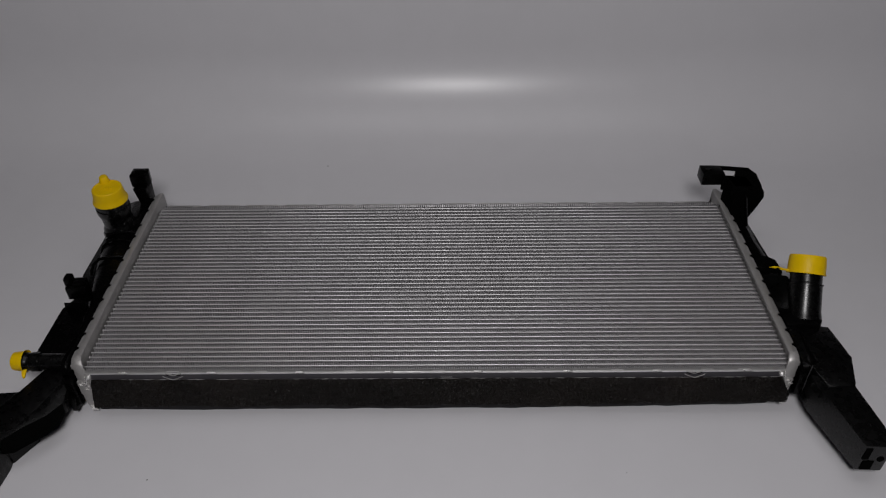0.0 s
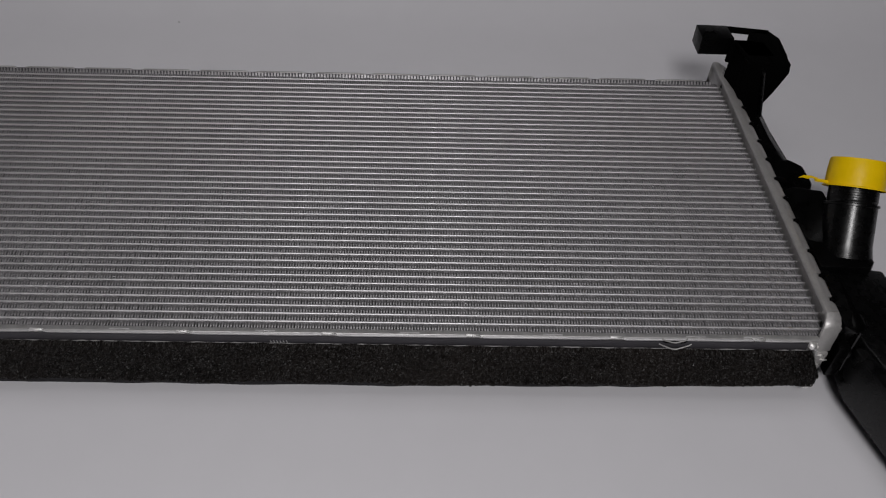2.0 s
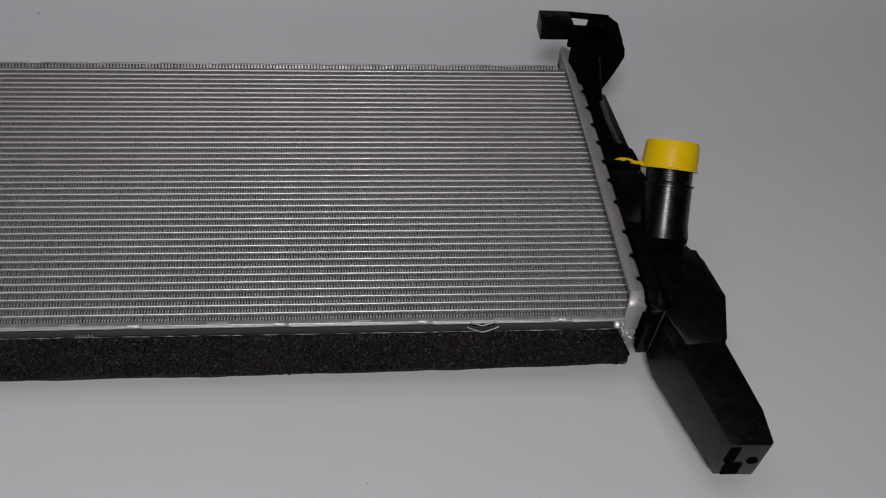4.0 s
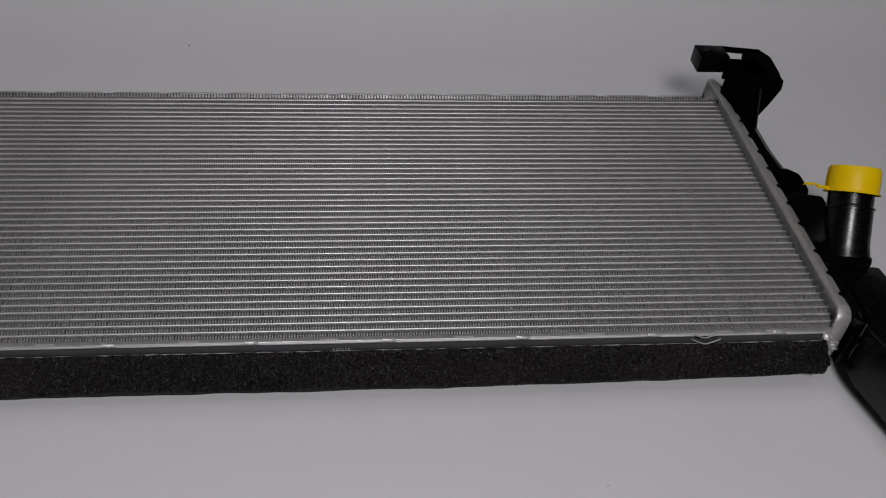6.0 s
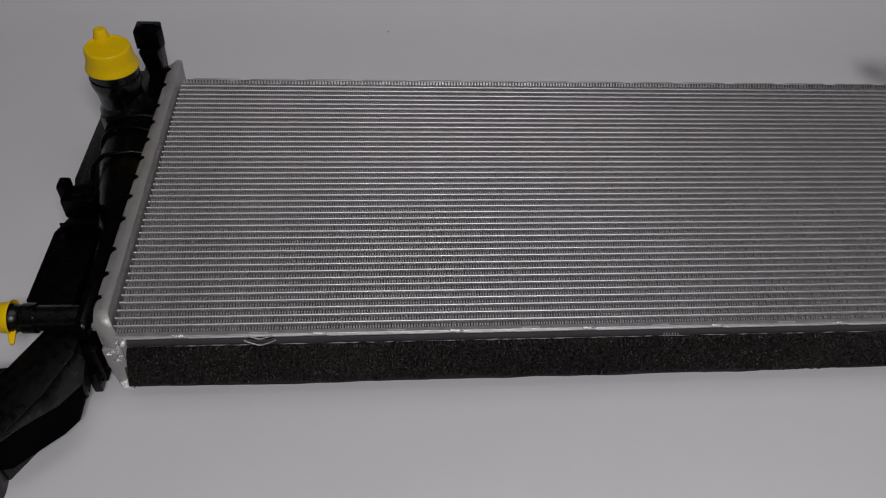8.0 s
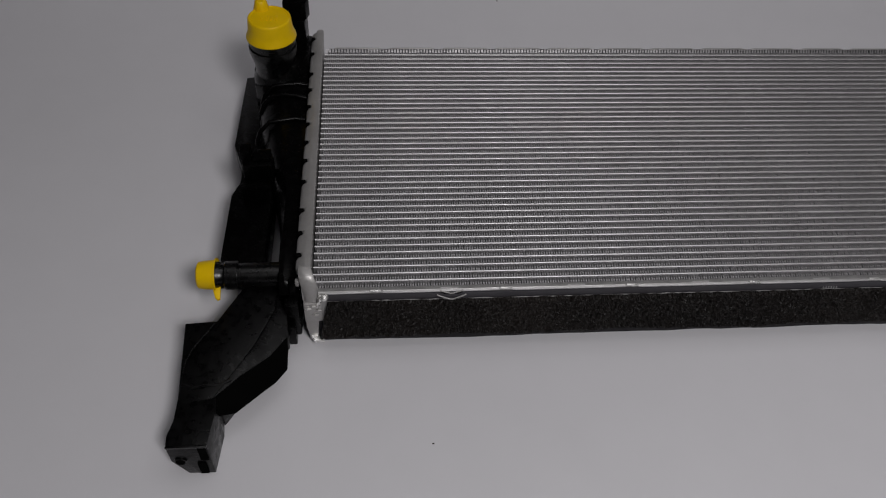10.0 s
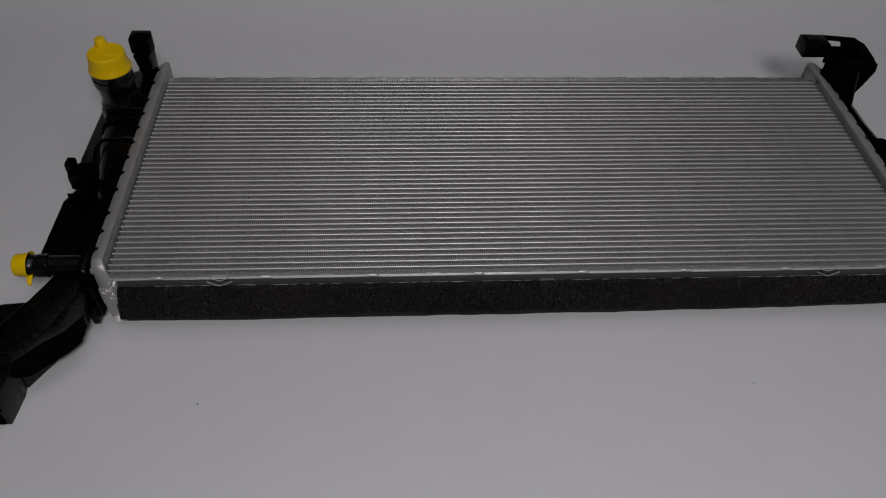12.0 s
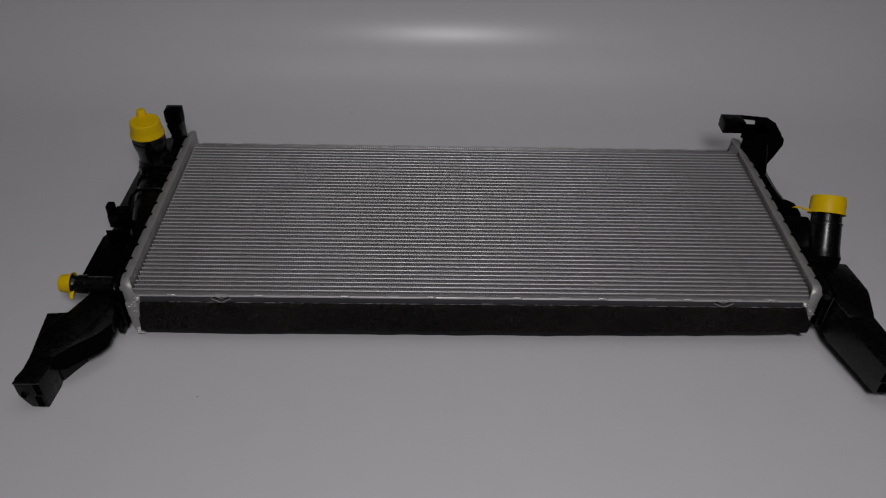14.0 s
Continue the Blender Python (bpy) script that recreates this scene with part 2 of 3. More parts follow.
def header_plate(side):
    plate = part("header_plate", header(side), ALU, radiator, "pressed aluminium header plate with crimped edge")
    # the folded tabs along the tank, one between each two notches
    edges = (0.004,) + NOTCHES + (0.309,)
    for a, b in zip(edges, edges[1:]):
        n0, n1 = a + 0.0020, b - 0.0020
        prof = [(0.3855, 0.0740), (0.3885, 0.0733), (0.3908, 0.0718), (0.3918, 0.0700), (0.3920, 0.0640), (0.3904, 0.0640), (0.3898, 0.0690), (0.3880, 0.0716)]
        bm = bmesh.new()
        rows = []
        for y, w in ((n0, -0.0008), (n0 + 0.002, 0.0), (n1 - 0.002, 0.0), (n1, -0.0008)):
            rows.append([bm.verts.new((side * (x + w), y, z)) for x, z in prof])
        for r, s in zip(rows, rows[1:]):
            for i in range(len(prof)):
                bm.faces.new((r[i], r[(i + 1) % len(prof)], s[(i + 1) % len(prof)], s[i]))
        bm.faces.new(rows[0])
        bm.faces.new(rows[-1])
        part("crimp_tab", bm, ALU, plate)
    # the plate's end, bent down round the corner
    bend = [(0.0060, 0.0741, 0.3812, 0.3895), (0.0010, 0.0735, 0.3795, 0.3895), (-0.0028, 0.0712, 0.3780, 0.3892), (-0.0054, 0.0672, 0.3766, 0.3884), (-0.0070, 0.0620, 0.3752, 0.3874), (-0.0080, 0.0560, 0.3738, 0.3864), (-0.0086, 0.0500, 0.3736, 0.3862)]
    shift = 0.0 if side < 0 else 0.0022
    bm, rows = bmesh.new(), []
    for y, z, a, b in bend:
        a, b = a + shift * (0.0741 - z) / 0.024, b + (shift - 0.0010) * (0.0741 - z) / 0.024
        m = (a + b) / 2
        rows.append([bm.verts.new((side * x, y + dy, z + dz)) for x, dy, dz in ((a, 0.0022, -0.0016), (a, 0.0006, -0.0004), (a + 0.0012, 0.0, 0.0), (m, -0.0004, 0.0003), (b - 0.0012, 0.0, 0.0), (b, 0.0006, -0.0004), (b, 0.0022, -0.0016))])
    for r, s in zip(rows, rows[1:]):
        for i in range(7):
            bm.faces.new((r[i], r[(i + 1) % 7], s[(i + 1) % 7], s[i]))
    bm.faces.new(rows[0])
    bm.faces.new(rows[-1])
    part("corner_fold", bm, ALU, plate, "smooth bent corner of the plate")
    # the end strap that is folded down over the corner
    if side < 0:
        strap = prism([(-0.3790, 0.0050), (-0.3850, 0.0062), (-0.3868, 0.0200), (-0.3868, 0.0480), (-0.3745, 0.0480), (-0.3772, 0.0250)], -0.0095, -0.0068, 0.0008, "y")
    else:
        strap = prism([(0.3830, 0.0200), (0.3856, 0.0280), (0.3868, 0.0480), (0.3785, 0.0480), (0.3800, 0.0210)], -0.0095, -0.0068, 0.0008, "y")
    part("end_strap", strap, ALU, plate, "thin bent aluminium end strap")
    cuff = block(side * 0.3805 - (0.0066 if side < 0 else 0.0030), side * 0.3805 + (0.0070 if side < 0 else 0.0052), -0.0106, -0.0060, 0.0290 if side < 0 else 0.0400, 0.0500, 0.0012)
    part("strap_cuff", cuff, ALU, plate, "crumpled metal cuff")
    for k, (dx, dz) in enumerate(((-0.004, 0.004), (0.0, 0.007), (0.0035, 0.002), (0.001, -0.003))):
        crease = sweep([(side * 0.3805 + dx - 0.002, -0.0108, 0.041 + dz), (side * 0.3805 + dx, -0.0114, 0.0415 + dz), (side * 0.3805 + dx + 0.003, -0.0107, 0.0405 + dz)], [0.0004, 0.0009, 0.0004], 6)
        part("crease", crease, BRAZE, plate)
    if side < 0:
        tip = slab([(-0.3735, -0.0135, 0.0075), (-0.3815, -0.0135, 0.0085), (-0.3850, -0.0085, 0.0110), (-0.3790, -0.0075, 0.0090)], 0.0055, 0.0005)
    else:
        tip = prism([(0.3762, 0.0186), (0.3786, 0.0146), (0.3818, 0.0142), (0.3846, 0.0184)], -0.0150, -0.0138, 0.0004, "y")
    part("strap_foot", tip, BRAZE, plate, "bright torn end of the strap")
    tongue = block(side * 0.3908 - 0.0014, side * 0.3908 + 0.0014, -0.0016, 0.0016, 0.060, 0.0655, 0.0005)
    part("locking_tongue", tongue, ALU, plate)
    bead = merge(lathe([(0, -0.0030), (0.0014, -0.0028), (0.0026, -0.0017), (0.0031, 0), (0.0026, 0.0016), (0.0014, 0.0024), (0, 0.0027)], (side * 0.3712, -0.0108, 0.0585), sides=18),
                 sweep([(side * 0.3738, -0.0105, 0.0575), (side * 0.3752, -0.0110, 0.0530), (side * 0.3768, -0.0112, 0.0480), (side * 0.3766, -0.0112, 0.0430)], [0.0022, 0.0015, 0.0011, 0.0006], 8),
                 sweep([(side * 0.3738, -0.0098, 0.0580), (side * 0.3700, -0.0096, 0.0592), (side * 0.3640, -0.0096, 0.0590)], [0.0022, 0.0010, 0.0003], 8))
    part("braze_bead", bead, BRAZE, plate, "shiny blob of braze")
    return plate


for side in (-1, 1):
    header_plate(side)


def tube_mesh():
    """A flat tube seen on its rounded nose."""
    h, step = 0.00100, 0.00195 / 2
    arc = [math.radians(a) for a in (180, 150, 120, 90, 60, 30, 0)]
    verts, faces, w = [], [], 9
    count = int((EAST - WEST) / step)
    for k in range(count + 1):
        dip, near = (0.00010, 0.80) if k % 2 else (0.0, 1.0)
        prof = [(-h, TOP - 0.0295)] + [(h * math.cos(a) * (near if a > 1.6 else 1.0), TOP - h - dip + h * math.sin(a)) for a in arc] + [(h, TOP - 0.0295)]
        verts += [(WEST + (EAST - WEST) * k / count, y, z) for y, z in prof]
        if k:
            a, b = (k - 1) * w, k * w
            faces += [(a + i, a + (i + 1) % w, b + (i + 1) % w, b + i) for i in range(w)]
    faces += [tuple(range(w)), tuple(count * w + i for i in range(w - 1, -1, -1))]
    me = bpy.data.meshes.new("tube_form")
    me.from_pydata(verts, [], faces)
    bm = bmesh.new()
    bm.from_mesh(me)
    bpy.data.meshes.remove(me)
    return mesh_of("tube", bm, TUBE)


def fin_mesh(gap, seed):
    """One corrugated ribbon: rounded folds side by side, joined along the foot, with narrow slits between."""
    step, half, dice = 0.00195, gap / 2, random.Random(seed)
    low, high, start, reach = TOP - 0.0290, TOP - 0.0007, WEST + 0.0020 + 0.0018 * dice.random(), EAST - WEST - 0.0030
    verts, faces, links, slits = [], [], [], []
    count = int(reach / step)
    across = ((-half, 0.0016, 0.55), (-half * 0.72, 0.0006, 0.74), (-half * 0.15, 0.0, 0.88), (half * 0.25, 0.0, 0.98), (half, 0.0002, 1.10))
    for k in range(count):
        x = start + k * step + dice.uniform(-0.00009, 0.00009)
        sag = dice.uniform(-0.00022, 0.00018) + 0.00010 * math.sin(k * 2.4)
        t = 0.00090 * dice.uniform(0.88, 1.10)
        b = len(verts)
        for y, drop, w in across:
            z = high - drop + sag
            verts += [(x - t, y, low), (x - t * w, y, z - 0.00035), (x - t * w * 0.5, y, z), (x + t * w * 0.5, y, z), (x + t * w, y, z - 0.00035), (x + t, y, low)]
        for r in range(4):
            faces += [(b + 6 * r + i, b + 6 * r + i + 1, b + 6 * r + i + 7, b + 6 * r + i + 6) for i in range(5)]
        faces += [tuple(b + i for i in range(6)), tuple(b + 24 + i for i in (5, 4, 3, 2, 1, 0))]
        if k:
            faces.append((b - 30 + 5, b, b + 24, b - 30 + 29))
        if k:
            # an added floor closes the slit below its mouth, to set how dark it looks
            d = len(links)
            links += [(past, -half, high - 0.0080), (x - t * 0.8, -half, high - 0.0080), (x - t * 0.8, half, high - 0.0062), (past, half, high - 0.0062)]
            slits.append((d, d + 1, d + 2, d + 3))
        past = x + t * 0.8
    base = len(verts)
    verts += links
    faces += [tuple(base + i for i in f) for f in slits]
    me = bpy.data.meshes.new("fin_strip")
    me.from_pydata(verts, [], faces)
    me.materials.append(FIN)
    return me


def rail(far):
    """Channel-shaped side plate of the core with a rolled lip."""
    if far:
        prof = [(0.2966, 0.030), (0.2966, 0.0596), (0.2972, 0.0606), (0.2982, 0.0608), (0.2990, 0.0600), (0.2992, 0.030)]
    else:
        prof = [(-0.0040, 0.030), (-0.0040, 0.0600), (-0.0046, 0.0614), (-0.0060, 0.0621), (-0.0084, 0.0620), (-0.0094, 0.0611), (-0.0096, 0.0590), (-0.0096, 0.030)]
    return prism(prof, -0.3755, 0.3755, axis="x")


near_rail = part("side_rail", rail(False), RAIL, radiator, "aluminium side rail with pressed dimples")
far_rail = part("side_rail", rail(True), SHADED_ALU, radiator, "aluminium side rail with pressed dimples")
part("rail_skirt", block(-0.3690, 0.3690, -0.0104, -0.0097, 0.030, 0.0600), SHADED_ALU, near_rail, "dull grey rail side, darkened in colour for its shade")
for k in range(9):
    a, b = max(-0.3695, -0.3338 + 0.0954 * (k - 1) + 0.0050), min(0.3690, -0.3338 + 0.0954 * k - 0.0040)
    part("rail_lip", sweep([(a, -0.0094, 0.0611), (a + 0.003, -0.0097, 0.0612), (b - 0.012, -0.0097, 0.0615), (b, -0.0096, 0.0617)], [0.0005, 0.0008, 0.0008, 0.0006], 8), LIP, near_rail)
    if k:
        part("rail_dash", sweep([(b - 0.0440, -0.0074, 0.0619), (b - 0.0425, -0.0074, 0.0622), (b - 0.0325, -0.0074, 0.0622), (b - 0.0310, -0.0074, 0.0619)], 0.0005, 6), LIP, near_rail)
for k in range(8):
    x = -0.3338 + 0.0954 * k
    for owner, y, h in ((near_rail, -0.0092, 0.0), (far_rail, 0.2981, -0.0020)):
        nib = sweep([(x - 0.005, y, 0.0605 + h), (x - 0.0035, y, 0.0624 + h), (x + 0.001, y - 0.0006, 0.0627 + h), (x + 0.004, y, 0.0622 + h), (x + 0.006, y, 0.0608 + h)], [0.0005, 0.0011, 0.0012, 0.0010, 0.0005], 8)
        part("dimple", nib, BRAZE if owner is near_rail else ALU, owner)
for x in (-0.2785, 0.2780):
    for wide, deep, z, y, r in ((0.0108, 0.0036, 0.0607, -0.0138, 0.0005), (0.0085, 0.0020, 0.0626, -0.0110, 0.0005)):
        bar = sweep([(x - wide, y + 0.001, z), (x - wide * 0.8, y, z - 0.0004), (x - 0.001, y - 0.0006, z - deep), (x + 0.001, y - 0.0006, z - deep), (x + wide * 0.8, y, z - 0.0004), (x + wide, y + 0.001, z)], r, 8)
        part("pressed_mark", bar, ALU, near_rail, "chevron pressed into the rail")
    # black plate in place of the shade inside the pressed chevron
    cut = prism([(x - 0.0085, 0.0610), (x - 0.0050, 0.0592), (x, 0.0600), (x + 0.0050, 0.0592), (x + 0.0085, 0.0610), (x + 0.0040, 0.0606), (x, 0.0614), (x - 0.0040, 0.0606)], -0.0112, -0.0098, axis="y")
    part("pressed_mark", cut, RECESS, near_rail)
for k in range(6):
    x = 0.0095 + 0.0021 * k
    part("stamp_stroke", sweep([(x, -0.0108, 0.0560), (x + 0.0005, -0.0108, 0.0542)], 0.0004, 6), TUBE, near_rail)


def row_of_blobs(spots, size):
    """Small eight-sided blobs, each turned its own way."""
    verts, faces = [], []
    for x, y, z, a, long in spots:
        b = len(verts)
        c, s = math.cos(a), math.sin(a)
        for u, v, w in ((long, 0, 0), (0, 1, 0), (-long, 0, 0), (0, -1, 0), (0, 0, 1), (0, 0, -1)):
            verts.append((x + size * (u * c - v * s), y + size * (u * s + v * c), z + size * w))
        faces += [(b + i, b + (i + 1) % 4, b + 4) for i in range(4)] + [(b + (i + 1) % 4, b + i, b + 5) for i in range(4)]
    bm = bmesh.new()
    me = bpy.data.meshes.new("blobs")
    me.from_pydata(verts, [], faces)
    bm.from_mesh(me)
    bpy.data.meshes.remove(me)
    return bm


def bare_folds():
    """The outermost ribbon, whose folds lean out bare under the far rail; added plates, tilted so the lamp shines off
    them.
    """
    verts, faces = [], []
    for k in range(261):
        x, up, wide = -0.3775 + 0.0029 * k, 0.0003 * math.sin(k * 3.7), 0.00085 + 0.00012 * math.sin(k * 0.9)
        b = len(verts)
        verts += [(x - wide, 0.2934, 0.0594 + up), (x + wide, 0.2934, 0.0594 + up), (x + wide * 0.8, 0.2955, 0.0621 + up), (x - wide * 0.8, 0.2955, 0.0621 + up),
                  (x - wide, 0.2948, 0.0584), (x + wide, 0.2948, 0.0584), (x + wide, 0.2964, 0.0610), (x - wide, 0.2964, 0.0610)]
        faces += [tuple(b + i for i in f) for f in ((0, 1, 2, 3), (7, 6, 5, 4), (0, 4, 5, 1), (1, 5, 6, 2), (2, 6, 7, 3), (3, 7, 4, 0))]
    bm, me = bmesh.new(), bpy.data.meshes.new("folds")
    me.from_pydata(verts, [], faces)
    bm.from_mesh(me)
    bpy.data.meshes.remove(me)
    return bm


tagged(part("fin_edge", bare_folds(), FIN, radiator, "row of bare fin folds tilted to catch the lamp", False), "row of bare fin folds tilted to catch the lamp", kind="stuff")
# specks in the lighter tube metal supply the glints of nicked folds
dice = random.Random(4)
tagged(part("bent_fin", row_of_blobs([(dice.uniform(-0.37, 0.375), FIRST + PITCH * (dice.randrange(0, 41) + dice.uniform(0.3, 0.7)), TOP - 0.0005, dice.uniform(0.6, 2.5), dice.uniform(1.2, 3.2)) for k in range(170)], 0.00034), TUBE, radiator, "nicked fin folds, their glint put into a brighter metal", False), "nicked fin folds, their glint put into a brighter metal", kind="stuff")
for k in range(14):
    x = -0.3745 + 0.0535 * k
    part("rail_lip", sweep([(x + 0.004, 0.2980, 0.0602), (x + 0.006, 0.2980, 0.0613), (min(x + 0.047, 0.372), 0.2980, 0.0613), (min(x + 0.049, 0.374), 0.2980, 0.0602)], 0.0008, 6), RAIL, far_rail)


def foam_strip():
    """A cut strip of open foam: a face pitted with pores, with torn edges."""
    nx, nz = 1500, 92
    x0, x1 = -0.3750, 0.3840
    verts, faces = [], []
    w = nz + 3
    for i in range(nx + 1):
        u = i / nx
        x = x0 + (x1 - x0) * u
        sag = 0.0022 * noise.noise(Vector((x * 11, 0.3, 0))) + 0.0022 * noise.noise(Vector((x * 34, 1.3, 0))) - 0.0016 * abs(noise.noise(Vector((x * 22, 5.1, 0))))
        low, high = 0.0124 + sag * 1.3 + 0.0050 * max(0.0, 2 * u - 1) ** 1.5, 0.0534 + 0.0006 * noise.noise(Vector((x * 55, 4, 2)))
        for j in range(nz + 1):
            f = j / nz
            z = low + (high - low) * f
            edge = min(f, 1 - f)
            pore = noise.voronoi(Vector((x * 800, z * 800, 0.5)))[0][0]
            y = -0.0144 - 0.0016 * (1 - f) ** 2 + 0.0026 * max(0.0, 1 - edge / 0.06) ** 2 - 0.0009 * noise.noise(Vector((x * 26, z * 60, 0)))
            y += 0.0042 * max(0.0, 0.60 - pore) + 0.0004 * noise.noise(Vector((x * 900, z * 900, 3))) + 0.0011 * noise.noise(Vector((x * 330, z * 330, 7)))
            ex = x + max(0.0, 1 - (1 - u) / 0.03) * (0.0012 - 0.0125 * max(0.0, 1.6 * f - 0.6)) + max(0.0, 1 - u / 0.03) * (0.0070 * f - 0.0015) + 0.0008 * noise.noise(Vector((x * 300, z * 300, 1)))
            verts.append((ex, y, z))
            first = ex if j == 0 else first
        verts += [(ex, -0.0106, high), (first, -0.0106, low)]
        if i:
            a, b = (i - 1) * w, i * w
            faces += [(a + j, a + (j + 1) % w, b + (j + 1) % w, b + j) for j in range(w)]
    faces += [tuple(range(w)), tuple(nx * w + j for j in range(w - 1, -1, -1))]
    bm = bmesh.new()
    me = bpy.data.meshes.new("foam")
    me.from_pydata(verts, [], faces)
    bm.from_mesh(me)
    bpy.data.meshes.remove(me)
    return bm


part("foam_strip", foam_strip(), FOAM, radiator, "black open-cell foam sealing strip", False)


def wavy_bar(y, z, thick, sway, seed, x0=-0.3700, x1=0.3700):
    """A long uneven bar along the core."""
    dice = random.Random(seed)
    count = int((x1 - x0) / 0.004)
    line = [(x0 + (x1 - x0) * k / count, y + sway * 0.4 * dice.uniform(-1, 1), z + sway * dice.uniform(-1, 1)) for k in range(count + 1)]
    return sweep(line, [thick * max(0.08, dice.uniform(-0.6, 1.2)) for _ in line], 6)


def under_lip():
    """The lower edge of the core, drawn in behind the foam, with a slightly wavy hem; a stand-in for the contact
    shade.
    """
    verts, faces = [], []
    for k in range(188):
        x = -0.3740 + 0.00402 * k
        hem = 0.0012 + 0.0018 * noise.noise(Vector((x * 16, 0.7, 0))) + 0.0012 * noise.noise(Vector((x * 45, 2.7, 0))) + 0.0060 * max(0.0, x / 0.38) ** 1.5 + 0.008 * max(0.0, (x - 0.366) / 0.012)
        verts += [(x, -0.0060, 0.032), (x, -0.0088, 0.031), (x, -0.0092, hem + 0.001), (x, -0.0086, hem), (x, -0.0060, hem)]
        if k:
            a, b = 5 * k - 5, 5 * k
            faces += [(a + i, a + (i + 1) % 5, b + (i + 1) % 5, b + i) for i in range(5)]
    faces += [(0, 1, 2, 3, 4), tuple(187 * 5 + i for i in (4, 3, 2, 1, 0))]
    bm, me = bmesh.new(), bpy.data.meshes.new("lip")
    me.from_pydata(verts, [], faces)
    bm.from_mesh(me)
    bpy.data.meshes.remove(me)
    return bm


part("shaded_lower_edge", under_lip(), UNDER, radiator, "lower edge of the core behind the foam, darkened for its contact shade")
part("tape_edge", wavy_bar(-0.0114, 0.0540, 0.00045, 0.00022, 3), RAIL, near_rail, "frayed grey edge of the foam's tape")

# ---- end tanks ----
def tank_body(side, wide, high, low):
    """A long moulded trough: a rounded section that runs beside the header plate."""
    bm = bmesh.new()
    rows = []
    for y, g in ((-0.004, 0.0), (0.000, 0.7), (0.006, 1.0), (0.05, 1.0), (0.09, 1.0), (0.12, 1.0), (0.15, 1.0), (0.18, 1.0), (0.21, 1.0), (0.25, 1.0), (0.304, 1.0), (0.310, 0.7), (0.314, 0.0)):
        w, h = 0.010 + (wide(y) - 0.010) * g, high - 0.012 * (1 - g)
        prof = [(0.392, low), (0.392, 0.0640), (0.398, h - 0.003), (0.404, h - 0.0005), (0.392 + w * 0.55, h), (0.392 + w * 0.8, h - 0.004), (0.392 + w * 0.95, h - 0.013), (0.392 + w, h - 0.026), (0.392 + w, low)]
        rows.append([bm.verts.new((side * x, y, z)) for x, z in prof])
    for r, s in zip(rows, rows[1:]):
        for i in range(len(r)):
            j = (i + 1) % len(r)
            bm.faces.new((r[i], r[j], s[j], s[i]))
    bm.faces.new(rows[0])
    bm.faces.new(rows[-1])
    return bm


left_tank = part("end_tank", tank_body(-1, lambda y: 0.016 + 0.030 * min(1.0, max(0.0, (y - 0.07) / 0.13)), 0.0660, 0.012), PLASTIC, radiator, "black moulded nylon end tank with neck, clip and bracket")
right_tank = part("end_tank", tank_body(1, lambda y: 0.030 if y < 0.2 else 0.026, 0.0630, 0.027), PLASTIC, radiator, "black moulded nylon end tank with hose neck and hook")

for owner, side in ((left_tank, -1), (right_tank, 1)):
    # black blocks added in the notches so that the gaps read dark
    for y in NOTCHES:
        part("notch_block", block(side * 0.3898 - 0.0017, side * 0.3898 + 0.0017, y - 0.0016, y + 0.0012, 0.060, 0.0739, 0.0005), PLASTIC, owner)

# left tank: ribs, side flange, clip, prong, neck, drain pipe, bracket
for y, bend in ((0.231, 0.003), (0.2165, -0.002), (0.179, 0.005)):
    rib = sweep([(-0.3935, y + bend, 0.0645), (-0.402, y + bend * 0.8, 0.0668), (-0.413, y + bend * 0.2, 0.0672), (-0.424, y - 0.001, 0.0668), (-0.4318, y - 0.0055, 0.0605), (-0.4350, y - 0.0085, 0.0535), (-0.4362, y - 0.0095, 0.048)], 0.0020, 14)
    part("rib", rib, PLASTIC, left_tank)
saddle = slab([(-0.3930, 0.296, 0.066), (-0.3945, 0.2315, 0.0665), (-0.4110, 0.2305, 0.0675), (-0.4340, 0.2290, 0.0660), (-0.4425, 0.2400, 0.0600), (-0.4460, 0.270, 0.058), (-0.440, 0.300, 0.058)], 0.03, 0.0012)
part("neck_saddle", saddle, PLASTIC, left_tank)
flange = slab([(-0.420, 0.296, 0.034), (-0.4590, 0.293, 0.030), (-0.4605, 0.190, 0.030), (-0.4490, 0.153, 0.034), (-0.4480, 0.130, 0.040), (-0.4530, 0.112, 0.043), (-0.4535, 0.040, 0.044), (-0.420, 0.030, 0.044)], 0.010, 0.001)
part("side_flange", flange, PLASTIC, left_tank, "thin black side flange with a stepped edge")
clip = merge(block(-0.4415, -0.4330, 0.118, 0.130, 0.060, 0.0850, 0.0015), block(-0.4395, -0.4150, 0.112, 0.124, 0.058, 0.0760, 0.0015), block(-0.4310, -0.4170, 0.116, 0.128, 0.070, 0.0800, 0.001), block(-0.4420, -0.4180, 0.1035, 0.1050, 0.040, 0.0600, 0.0004))
part("cable_clip", clip, PLASTIC, left_tank)
prong = slab([(-0.4175, 0.3060, 0.106), (-0.3960, 0.3060, 0.106), (-0.3930, 0.3150, 0.106), (-0.3960, 0.3260, 0.106), (-0.4175, 0.3260, 0.106)], 0.088, 0.0012)
stem = loft([(-0.4085, 0.2990, 0.060), (-0.3965, 0.2990, 0.060), (-0.3960, 0.3200, 0.060), (-0.4085, 0.3200, 0.060)], [(-0.4150, 0.3000, 0.0885), (-0.3975, 0.3000, 0.0885), (-0.3960, 0.3230, 0.0885), (-0.4150, 0.3230, 0.0885)], 0.001)
ledge = block(-0.4180, -0.3925, 0.2900, 0.3200, 0.030, 0.0620, 0.002)
